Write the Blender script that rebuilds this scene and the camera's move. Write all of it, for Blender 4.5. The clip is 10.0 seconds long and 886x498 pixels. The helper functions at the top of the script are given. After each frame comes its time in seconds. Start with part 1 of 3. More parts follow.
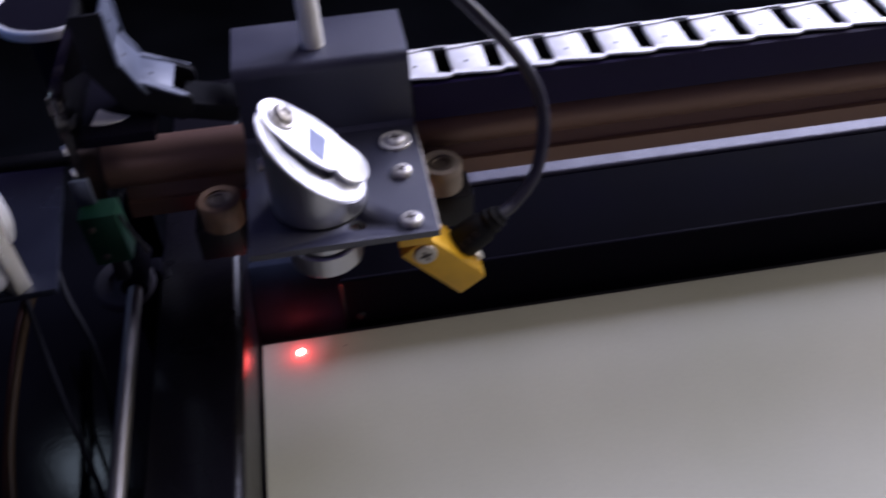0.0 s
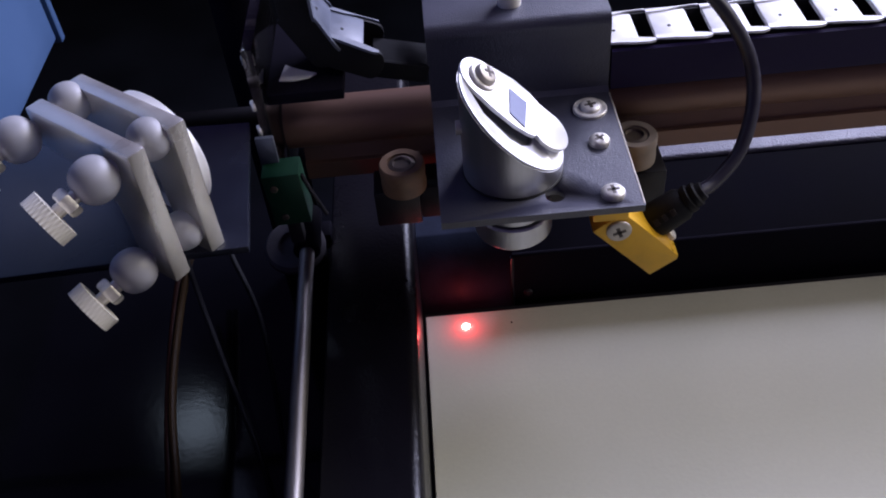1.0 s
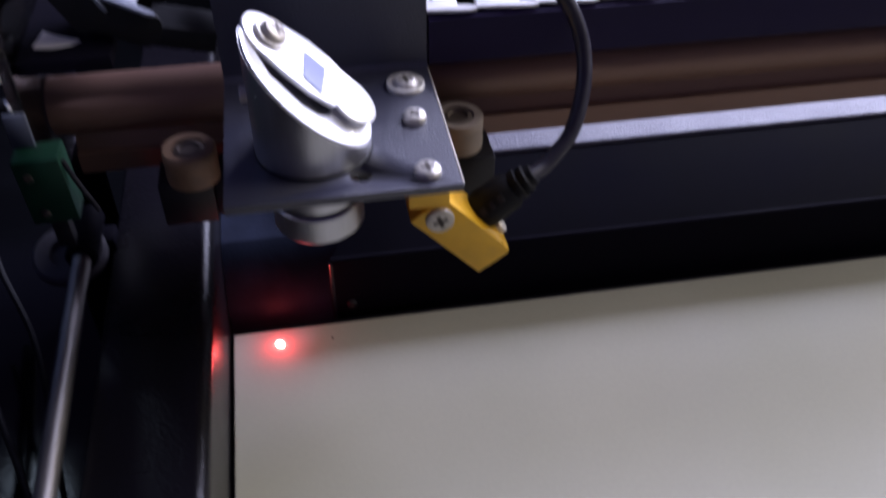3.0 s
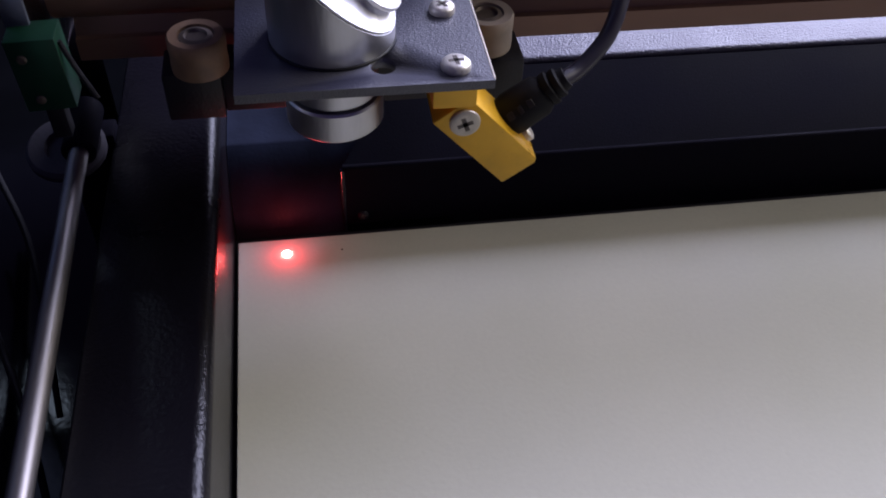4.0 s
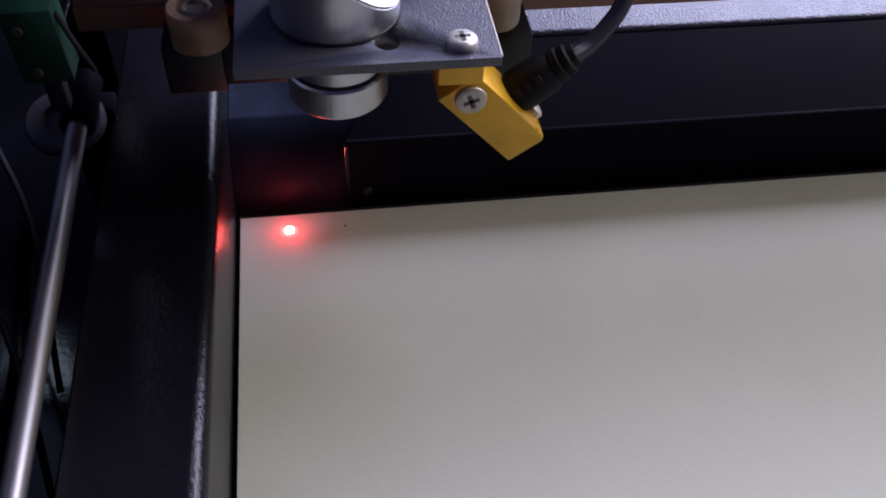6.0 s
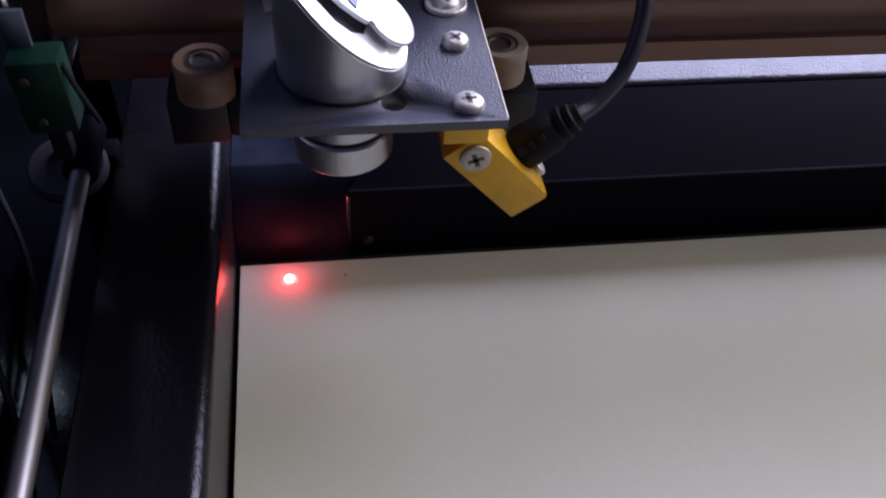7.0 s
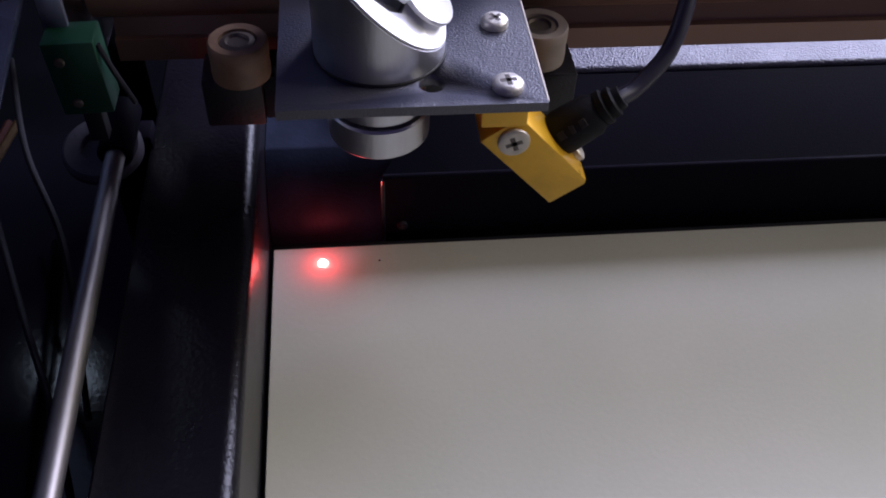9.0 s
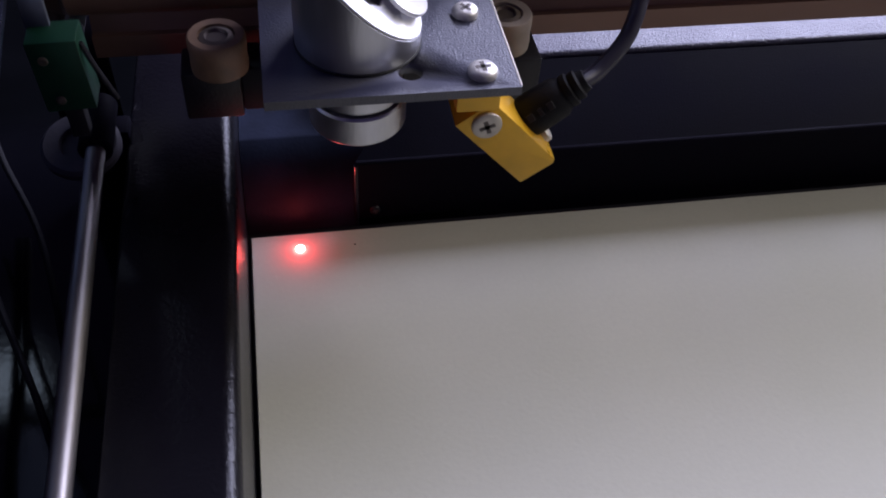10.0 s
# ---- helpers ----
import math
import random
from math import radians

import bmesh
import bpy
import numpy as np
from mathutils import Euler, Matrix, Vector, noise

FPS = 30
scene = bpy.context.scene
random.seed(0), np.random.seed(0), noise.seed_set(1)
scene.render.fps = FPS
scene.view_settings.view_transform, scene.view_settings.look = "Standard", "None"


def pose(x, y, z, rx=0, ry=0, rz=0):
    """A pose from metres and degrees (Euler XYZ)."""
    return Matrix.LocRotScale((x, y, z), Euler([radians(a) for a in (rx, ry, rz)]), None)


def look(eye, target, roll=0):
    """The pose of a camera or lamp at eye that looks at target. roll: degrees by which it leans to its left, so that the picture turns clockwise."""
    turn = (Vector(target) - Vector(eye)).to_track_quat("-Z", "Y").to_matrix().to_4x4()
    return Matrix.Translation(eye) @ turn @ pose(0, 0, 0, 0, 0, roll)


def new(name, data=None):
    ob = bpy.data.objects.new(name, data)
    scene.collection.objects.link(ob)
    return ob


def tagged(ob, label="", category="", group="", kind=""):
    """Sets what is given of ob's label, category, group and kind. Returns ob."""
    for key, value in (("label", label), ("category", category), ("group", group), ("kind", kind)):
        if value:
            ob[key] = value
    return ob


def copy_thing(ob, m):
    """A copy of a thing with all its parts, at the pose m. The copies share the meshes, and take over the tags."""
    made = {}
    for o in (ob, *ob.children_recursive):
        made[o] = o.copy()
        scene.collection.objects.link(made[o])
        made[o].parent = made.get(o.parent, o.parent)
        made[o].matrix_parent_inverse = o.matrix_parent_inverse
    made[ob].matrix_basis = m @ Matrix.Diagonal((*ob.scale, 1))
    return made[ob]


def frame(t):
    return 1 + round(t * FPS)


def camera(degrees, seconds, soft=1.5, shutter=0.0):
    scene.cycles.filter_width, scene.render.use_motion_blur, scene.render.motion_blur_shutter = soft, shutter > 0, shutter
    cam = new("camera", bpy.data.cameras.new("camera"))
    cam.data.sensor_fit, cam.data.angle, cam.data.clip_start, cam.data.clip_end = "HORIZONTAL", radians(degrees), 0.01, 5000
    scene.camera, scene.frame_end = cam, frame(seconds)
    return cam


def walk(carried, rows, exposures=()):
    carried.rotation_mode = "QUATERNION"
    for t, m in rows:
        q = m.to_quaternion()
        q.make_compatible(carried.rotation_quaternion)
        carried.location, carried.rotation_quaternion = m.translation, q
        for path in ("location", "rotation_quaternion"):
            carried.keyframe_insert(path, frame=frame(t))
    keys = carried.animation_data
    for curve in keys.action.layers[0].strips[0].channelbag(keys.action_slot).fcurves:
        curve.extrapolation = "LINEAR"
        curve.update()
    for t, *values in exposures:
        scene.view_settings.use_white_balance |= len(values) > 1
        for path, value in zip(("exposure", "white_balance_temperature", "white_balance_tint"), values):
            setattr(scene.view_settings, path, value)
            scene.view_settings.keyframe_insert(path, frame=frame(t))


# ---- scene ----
cam = camera(51.53, 10.0, soft=1.9, shutter=0.5)
PATH = [
    (0, (0.03529, -0.21258, 0.23479), (0.05438, -0.06831, 0.09759), -2.95),
    (0.5, (0.01358, -0.20500, 0.22732), (0.02053, -0.06231, 0.08735), -3.38),
    (1, (0.01130, -0.20102, 0.22561), (0.00890, -0.05760, 0.08623), -5.93),
    (1.5, (0.01277, -0.19735, 0.21783), (0.01829, -0.05407, 0.07840), -5.15),
    (2, (0.01866, -0.19505, 0.20876), (0.02521, -0.05297, 0.06815), -3.76),
    (2.5, (0.02303, -0.18724, 0.21357), (0.04418, -0.04389, 0.07572), -0.37),
    (3, (0.02700, -0.18694, 0.19260), (0.05336, -0.03973, 0.05981), 0.35),
    (3.2, (0.02183, -0.18874, 0.17960), (0.04948, -0.04443, 0.04393), 2.06),
    (4.3, (0.02331, -0.17872, 0.17850), (0.04841, -0.04173, 0.03496), 2.83),
    (4.5, (0.02288, -0.18000, 0.17816), (0.04803, -0.04367, 0.03400), 3.07),
    (5, (0.02378, -0.17797, 0.17789), (0.04749, -0.04432, 0.03100), 2.63),
    (5.2, (0.02447, -0.17791, 0.17737), (0.04773, -0.04428, 0.03039), 2.39),
    (6.3, (0.02406, -0.17536, 0.17874), (0.04778, -0.04468, 0.02920), 3.88),
    (6.5, (0.02370, -0.17494, 0.18140), (0.05001, -0.04650, 0.03036), 5.67),
    (7, (0.02302, -0.17101, 0.18181), (0.04817, -0.03430, 0.03801), 4.24),
    (7.5, (0.02344, -0.17046, 0.17853), (0.04293, -0.03128, 0.03623), 2.37),
    (8, (0.02281, -0.16962, 0.17861), (0.04137, -0.03203, 0.03465), 2.55),
    (8.5, (0.02272, -0.16919, 0.17838), (0.04069, -0.03258, 0.03341), 2.55),
    (9, (0.02226, -0.16897, 0.17891), (0.04062, -0.03339, 0.03303), 2.90),
    (9.5, (0.02209, -0.17391, 0.17901), (0.04360, -0.04018, 0.03185), 2.66),
    (10, (0.01367, -0.17568, 0.18459), (0.04367, -0.04370, 0.03735), 4.45),
]
walk(cam, [(t, look(eye, target, roll)) for t, eye, target, roll in PATH],
     [(0, -0.32), (0.5, -0.14), (1.0, -0.12), (2.5, -0.06), (4.4, -0.06), (6.5, -0.06), (7.6, 0.0), (10, -0.12)])

# ---- world and light ----
world = bpy.data.worlds.new("room")
scene.world = world
world.use_nodes = True
wn = world.node_tree
wn.nodes["Background"].inputs["Color"].default_value = (0.40, 0.29, 1.0, 1)
wn.nodes["Background"].inputs["Strength"].default_value = 0.080


def area(name, eye, target, sx, sy, watts, colour):
    lamp = bpy.data.lights.new(name, "AREA")
    lamp.shape, lamp.size, lamp.size_y, lamp.energy, lamp.color = "RECTANGLE", sx, sy, watts, colour
    ob = new(name, lamp)
    ob.matrix_world = look(eye, target)
    return ob


# a bright window behind the machine, to the right; warm room light from the right; a lamp in the room behind
area("back_window", (0.68, 0.60, 0.62), (0.08, 0.0, 0.05), 0.75, 0.50, 26.5, (0.68, 0.69, 1.0))
area("room_light", (1.5, 0.10, 1.0), (0.10, -0.05, 0.0), 0.9, 0.7, 18.0, (1.0, 0.93, 0.84))
area("room_lamp", (-0.50, 0.83, 1.055), (-0.08, 0.0, -0.06), 0.085, 0.085, 0.19, (0.62, 0.76, 1.0))
red = bpy.data.lights.new("pointer_spot", "POINT")
red.energy, red.color, red.shadow_soft_size = 0.0029, (1.0, 0.02, 0.03), 0.0012
new("pointer_spot", red).location = (0.0129, -0.0062, 0.0046)


# ---- materials ----
def mat(name, colour, rough=0.5, metal=0.0, vary=0.15, scale=60.0, bump=0.0, bump_scale=600.0, rough_vary=0.1, emit=0.0, glass=0.0, coat=0.0, stretch=(1, 1, 1), spec=0.5):
    m = bpy.data.materials.new(name)
    m.use_nodes = True
    nt = m.node_tree
    b = nt.nodes["Principled BSDF"]
    tc = nt.nodes.new("ShaderNodeTexCoord")
    mp = nt.nodes.new("ShaderNodeMapping")
    mp.inputs["Scale"].default_value = stretch
    nt.links.new(tc.outputs["Object"], mp.inputs["Vector"])
    big = nt.nodes.new("ShaderNodeTexNoise")
    big.inputs["Scale"].default_value, big.inputs["Detail"].default_value = scale, 6
    nt.links.new(mp.outputs["Vector"], big.inputs["Vector"])
    fine = nt.nodes.new("ShaderNodeTexNoise")
    fine.inputs["Scale"].default_value, fine.inputs["Detail"].default_value = bump_scale, 3
    nt.links.new(mp.outputs["Vector"], fine.inputs["Vector"])
    ramp = nt.nodes.new("ShaderNodeMapRange")
    ramp.inputs["From Min"].default_value, ramp.inputs["From Max"].default_value = 0.3, 0.7
    ramp.inputs["To Min"].default_value, ramp.inputs["To Max"].default_value = 1 - vary, 1 + vary
    nt.links.new(big.outputs["Fac"], ramp.inputs["Value"])
    hsv = nt.nodes.new("ShaderNodeHueSaturation")
    hsv.inputs["Color"].default_value = (*colour, 1)
    nt.links.new(ramp.outputs["Result"], hsv.inputs["Value"])
    nt.links.new(hsv.outputs["Color"], b.inputs["Base Color"])
    rr = nt.nodes.new("ShaderNodeMapRange")
    rr.inputs["From Min"].default_value, rr.inputs["From Max"].default_value = 0.3, 0.7
    rr.inputs["To Min"].default_value, rr.inputs["To Max"].default_value = max(0.02, rough - rough_vary), min(1, rough + rough_vary)
    nt.links.new(big.outputs["Fac"], rr.inputs["Value"])
    nt.links.new(rr.outputs["Result"], b.inputs["Roughness"])
    b.inputs["Specular IOR Level"].default_value = spec
    b.inputs["Metallic"].default_value = metal
    b.inputs["Coat Weight"].default_value = coat
    b.inputs["Transmission Weight"].default_value = glass
    if bump:
        bp = nt.nodes.new("ShaderNodeBump")
        bp.inputs["Strength"].default_value, bp.inputs["Distance"].default_value = bump, 0.0003
        nt.links.new(fine.outputs["Fac"], bp.inputs["Height"])
        nt.links.new(bp.outputs["Normal"], b.inputs["Normal"])
    if emit:
        b.inputs["Emission Color"].default_value = (*colour, 1)
        b.inputs["Emission Strength"].default_value = emit
    return m


MATTE = mat("matt_black_steel", (0.006, 0.0055, 0.008), 0.6, 0, 0.25, 25, 0.3, 1500, spec=0.12)
POWDER = mat("black_powder_coat", (0.037, 0.038, 0.062), 0.42, 0, 0.15, 40, 0.55, 2300, spec=0.95)
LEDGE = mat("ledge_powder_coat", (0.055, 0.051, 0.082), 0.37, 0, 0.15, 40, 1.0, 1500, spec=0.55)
# darker, duller black than FRAME: lip, left and back walls, small parts
DEEP = mat("deep_dull_black", (0.0042, 0.0035, 0.0085), 0.75, 0, 0.2, 25, 0.1, 900, spec=0.06)
RECESS = mat("brown_grey_metal", (0.15, 0.12, 0.10), 0.5, 0.6, 0.2, 300)
SLOT_SHADE = mat("shaded_slot", (0.11, 0.095, 0.085), 0.6, 0.3, 0.3, 400)
# ledge's black coat, darkened well below LEDGE for the shade on the slope
SLOPE = mat("shade_black_slope", (0.0035, 0.0031, 0.0080), 0.62, 0, 0.3, 30, 0.22, 2300, spec=0.06)
CAST = mat("grey_cast_metal", (0.075, 0.07, 0.078), 0.65, 0, 0.25, 120, 0.3, 900, spec=0.15)
# aluminium darkened for the shade in the channel under the clip
SHADED_ALU = mat("shaded_aluminium", (0.20, 0.20, 0.22), 0.45, 0.7, 0.35, 220, 0.2, 1200)
# colour carries the shade and purple reflection seen below the chain
COVER = mat("shade_purple_cover", (0.013, 0.008, 0.040), 0.4, 0, 0.25, 30, 0.2, 900, stretch=(0.2, 1, 1), spec=0.12)
BEAM = mat("satin_black_beam_paint", (0.006, 0.0055, 0.008), 0.3, 0, 0.25, 25, 0.5, 950, rough_vary=0.05, spec=0.28)
FRAME = mat("black_painted_steel", (0.013, 0.012, 0.017), 0.48, 0, 0.2, 25, 0.3, 1500, spec=0.35)
BLUISH = mat("blue_black_steel", (0.013, 0.017, 0.033), 0.58, 0.0, 0.5, 60, 0.25, 900, spec=0.09)
GLOSSBLACK = mat("gloss_black_steel", (0.012, 0.014, 0.024), 0.2, 0.1, 0.3, 40, 0.05, 500)
PAN = mat("black_pan", (0.003, 0.0033, 0.0045), 0.095, 0, 0.3, 20, 0.055, 520, rough_vary=0.03, spec=0.17)
BROWN = mat("brown_anodised", (0.185, 0.104, 0.076), 0.45, 0.35, 0.2, 50, 0.1, 700, stretch=(0.1, 1, 1))
ALU = mat("turned_aluminium", (0.50, 0.50, 0.53), 0.38, 0.9, 0.3, 110, 0.12, 1500, stretch=(1, 1, 0.15))
BRIGHT = mat("polished_aluminium", (0.88, 0.88, 0.90), 0.4, 0.45, 0.08, 90, 0.05, 900)
ZINC = mat("zinc_steel", (0.66, 0.63, 0.59), 0.42, 0.5, 0.25, 420, 0.45, 1000)
DULL = mat("dull_steel", (0.52, 0.48, 0.42), 0.5, 0.5, 0.2, 300, 0.1, 1200)
RODSTEEL = mat("ground_steel_rod", (0.25, 0.235, 0.225), 0.48, 1.0, 0.1, 60, 0.03, 800, rough_vary=0.04)
SHEET = mat("pale_board", (0.530, 0.524, 0.430), 0.7, 0, 0.06, 14, 0.12, 900)
YELLOW = mat("yellow_anodised", (0.72, 0.40, 0.02), 0.36, 0.25, 0.12, 120, 0.08, 1200)
# left roller's nylon, darkened and reddened for the head's shade and laser glow
SHADED_ROLLER = mat("shaded_nylon", (0.20, 0.12, 0.07), 0.5, 0, 0.2, 200, 0.1, 900)
NYLON = mat("white_nylon", (0.30, 0.25, 0.21), 0.5, 0, 0.15, 200, 0.1, 900)
WHITE = mat("white_plastic", (0.75, 0.72, 0.64), 0.4, 0, 0.06, 150, 0.05, 900)
CAPS = mat("milky_plastic", (0.50, 0.50, 0.55), 0.5, 0, 0.1, 120, glass=0.4)
FROST = mat("frosted_acrylic", (0.42, 0.395, 0.35), 0.36, 0.0, 0.2, 90, 0.15, 1200, glass=0.65)
GREEN = mat("green_plastic", (0.003, 0.042, 0.021), 0.5, 0, 0.2, 150, 0.1, 800)
# CHAIN plastic darkened for shade on the bent links; also the tab's grey
DIM_GREY = mat("dimmed_grey_plastic", (0.11, 0.125, 0.17), 0.45, 0, 0.15, 200, 0.1, 900)
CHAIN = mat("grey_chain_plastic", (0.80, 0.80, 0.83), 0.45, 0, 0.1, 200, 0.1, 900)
BLACK = mat("black_rubber", (0.007, 0.007, 0.009), 0.65, 0, 0.2, 200, 0.2, 900, spec=0.18)
CABLE = mat("dark_grey_cable", (0.022, 0.020, 0.034), 0.42, 0, 0.1, 200)
DARK = mat("shade_and_speck_black", (0.008, 0.008, 0.009), 0.7, 0, 0.1, 50)
TAPE = mat("pale_blue_tape", (0.16, 0.18, 0.28), 0.5, 0.2, 0.1, 200)
BLUE = mat("blue_painted_panel", (0.045, 0.095, 0.21), 0.6, 0, 0.12, 20, 0.05, 600)
MIRROR = mat("mirror_glass", (0.9, 0.9, 0.92), 0.05, 1.0, 0.02, 20)
WIRE_R = mat("brown_wire", (0.022, 0.007, 0.005), 0.5, 0, 0.1, 200, spec=0.12)
WIRE_Y = mat("ochre_wire", (0.030, 0.017, 0.006), 0.5, 0, 0.1, 200, spec=0.12)
ACRYLIC = mat("smoky_acrylic", (0.32, 0.30, 0.31), 0.08, 0, 0.05, 50, glass=1.0)
DOT = mat("laser_dot", (1.0, 0.10, 0.10), 0.5, emit=280.0)


# faint yellow-green handling stains on the board
nt = SHEET.node_tree
stain = nt.nodes.new("ShaderNodeTexNoise")
stain.inputs["Scale"].default_value, stain.inputs["Detail"].default_value = 9.0, 4
coords = nt.nodes.new("ShaderNodeTexCoord")
nt.links.new(coords.outputs["Object"], stain.inputs["Vector"])
amount = nt.nodes.new("ShaderNodeMapRange")
amount.inputs["From Min"].default_value, amount.inputs["From Max"].default_value = 0.52, 0.72
amount.inputs["To Max"].default_value = 0.55
nt.links.new(stain.outputs["Fac"], amount.inputs["Value"])
mix = nt.nodes.new("ShaderNodeMix")
mix.data_type = "RGBA"
mix.inputs[7].default_value = (0.47, 0.475, 0.36, 1)
base_in = nt.nodes["Principled BSDF"].inputs["Base Color"]
nt.links.new(base_in.links[0].from_socket, mix.inputs[6])
nt.links.new(amount.outputs["Result"], mix.inputs[0])
nt.links.new(mix.outputs[2], base_in)


# fine fibres in the board's surface
fibre = nt.nodes.new("ShaderNodeTexNoise")
fibre.inputs["Scale"].default_value, fibre.inputs["Detail"].default_value = 700.0, 5
nt.links.new(coords.outputs["Object"], fibre.inputs["Vector"])
span = nt.nodes.new("ShaderNodeMapRange")
span.inputs["From Min"].default_value, span.inputs["From Max"].default_value = 0.3, 0.7
span.inputs["To Min"].default_value, span.inputs["To Max"].default_value = 0.982, 1.016
nt.links.new(fibre.outputs["Fac"], span.inputs["Value"])
grain = nt.nodes.new("ShaderNodeHueSaturation")
nt.links.new(mix.outputs[2], grain.inputs["Color"])
nt.links.new(span.outputs["Result"], grain.inputs["Value"])
nt.links.new(grain.outputs["Color"], base_in)


# ---- mesh helpers ----
def thing(name, label, category, at=(0, 0, 0), group="", kind=""):
    ob = new(name)
    ob.empty_display_size = 0.01
    ob.location = at
    return tagged(ob, label, category, group, kind)


def part(name, bm, material, parent=None, label="", smooth=True):
    me = bpy.data.meshes.new(name)
    bmesh.ops.recalc_face_normals(bm, faces=bm.faces[:])
    for f in bm.faces:
        f.smooth = smooth
    if smooth:
        for e in bm.edges:
            if len(e.link_faces) == 2 and e.calc_face_angle(0) > 0.6:
                e.smooth = False
    bm.to_mesh(me)
    bm.free()
    me.materials.append(material)
    ob = new(name, me)
    ob.parent = parent
    if parent is not None and parent.parent is None:
        ob.matrix_parent_inverse = Matrix.Translation(-parent.location)
    return tagged(ob, label)


def box(x0, x1, y0, y1, z0, z1, bevel=0.0, segments=2, m=None):
    bm = bmesh.new()
    bmesh.ops.create_cube(bm, size=1)
    for v in bm.verts:
        v.co = Vector(((x0 + x1) / 2 + v.co.x * (x1 - x0), (y0 + y1) / 2 + v.co.y * (y1 - y0), (z0 + z1) / 2 + v.co.z * (z1 - z0)))
    if bevel:
        bmesh.ops.bevel(bm, geom=bm.edges[:], offset=bevel, segments=segments, affect="EDGES", profile=0.5)
    if m is not None:
        bm.transform(m)
    return bm


def lathe(profile, m=None, n=40):
    """A turned solid from (radius, height) rows, round local z."""
    bm = bmesh.new()
    rings = []
    for r, h in profile:
        rings.append([bm.verts.new((r * math.cos(2 * math.pi * k / n), r * math.sin(2 * math.pi * k / n), h)) for k in range(n)])
    for a, b in zip(rings, rings[1:]):
        for k in range(n):
            bm.faces.new((a[k], a[(k + 1) % n], b[(k + 1) % n], b[k]))
    bm.faces.new(rings[0][::-1])
    bm.faces.new(rings[-1])
    if m is not None:
        bm.transform(m)
    return bm


def prism(outline, depth, m=None, bevel=0.0):
    """An outline in local x, y pushed up local z."""
    bm = bmesh.new()
    low = [bm.verts.new((x, y, 0)) for x, y in outline]
    top = [bm.verts.new((x, y, depth)) for x, y in outline]
    n = len(outline)
    bm.faces.new(low[::-1])
    bm.faces.new(top)
    for k in range(n):
        bm.faces.new((low[k], low[(k + 1) % n], top[(k + 1) % n], top[k]))
    if bevel:
        bmesh.ops.bevel(bm, geom=bm.edges[:], offset=bevel, segments=2, affect="EDGES", profile=0.5)
    if m is not None:
        bm.transform(m)
    return bm


def along(a, b):
    """The pose at a whose z axis points to b."""
    a, b = Vector(a), Vector(b)
    return Matrix.Translation(a) @ (b - a).to_track_quat("Z", "Y").to_matrix().to_4x4()


def rod(a, b, r, n=24, chamfer=0.0):
    h = (Vector(b) - Vector(a)).length
    c = chamfer or r * 0.08
    return lathe([(r - c, 0), (r, c), (r, h - c), (r - c, h)], along(a, b), n)


def tube(points, r, n=12, steps=10):
    """A smooth round cable through points (Catmull-Rom)."""
    ps = [Vector(p) for p in points]
    ps = [2 * ps[0] - ps[1]] + ps + [2 * ps[-1] - ps[-2]]
    line = []
    for k in range(1, len(ps) - 2):
        for s in range(steps):
            u = s / steps
            a, b, c, d = ps[k - 1:k + 3]
            line.append(0.5 * (2 * b + (c - a) * u + (2 * a - 5 * b + 4 * c - d) * u * u + (3 * b - a - 3 * c + d) * u ** 3))
    line.append(ps[-2])
    bm = bmesh.new()
    rings = []
    side = Vector((0.3, 0.9, 0.2))
    for k, p in enumerate(line):
        way = (line[min(k + 1, len(line) - 1)] - line[max(k - 1, 0)]).normalized()
        side = (side - way * side.dot(way)).normalized()
        up = way.cross(side)
        rings.append([bm.verts.new(p + r * (math.cos(2 * math.pi * j / n) * side + math.sin(2 * math.pi * j / n) * up)) for j in range(n)])
    for a, b in zip(rings, rings[1:]):
        for j in range(n):
            bm.faces.new((a[j], a[(j + 1) % n], b[(j + 1) % n], b[j]))
    bm.faces.new(rings[0][::-1])
    bm.faces.new(rings[-1])
    return bm


def screw(parent, at, r=0.004, h=0.0026, axis=(0, 0, 1), washer=0.0, turn=20, name="screw", label="zinc cross-head screw", metal=None):
    """A pan-head screw with a cross recess, its head resting at the point."""
    base = along(at, Vector(at) + Vector(axis)) @ pose(0, 0, 0, 0, 0, turn)
    prof = [(r * 0.97, 0), (r, h * 0.25), (r * 0.97, h * 0.62), (r * 0.86, h * 0.86), (r * 0.62, h)]
    head = part(name, lathe(prof, base, 28), metal or ZINC, parent, label)
    # raised bars in a dark colour that stands for the recess's shade
    for k in (0, 90):
        part("slot", box(-r * 0.52, r * 0.52, -r * 0.15, r * 0.15, h * 0.62, h * 1.02, 0, 2, base @ pose(0, 0, 0, 0, 0, k)), SLOT_SHADE, head)
    if washer:
        part("washer", lathe([(washer, -0.0002), (washer, 0.0007), (washer * 0.95, 0.0009), (r * 0.8, 0.0009)], base, 32), ZINC, head)
    return head


# ---- setting: the machine's tub and frame ----
def setting(name, bm, material, label, category, smooth=True):
    return tagged(part(name, bm, material, None, "", smooth), label, category, "", "structure")


def folded(profile, axis, a, b, material, name, label, category):
    """A long folded sheet-metal form: a closed profile pushed along x or y."""
    bm = bmesh.new()
    ends = []
    for s in (a, b):
        ends.append([bm.verts.new((s, p, q) if axis == "x" else (p, s, q)) for p, q in profile])
    n = len(profile)
    bm.faces.new(ends[0])
    bm.faces.new(ends[1][::-1])
    for k in range(n):
        bm.faces.new((ends[0][k], ends[0][(k + 1) % n], ends[1][(k + 1) % n], ends[1][k]))
    return setting(name, bm, material, label, category)


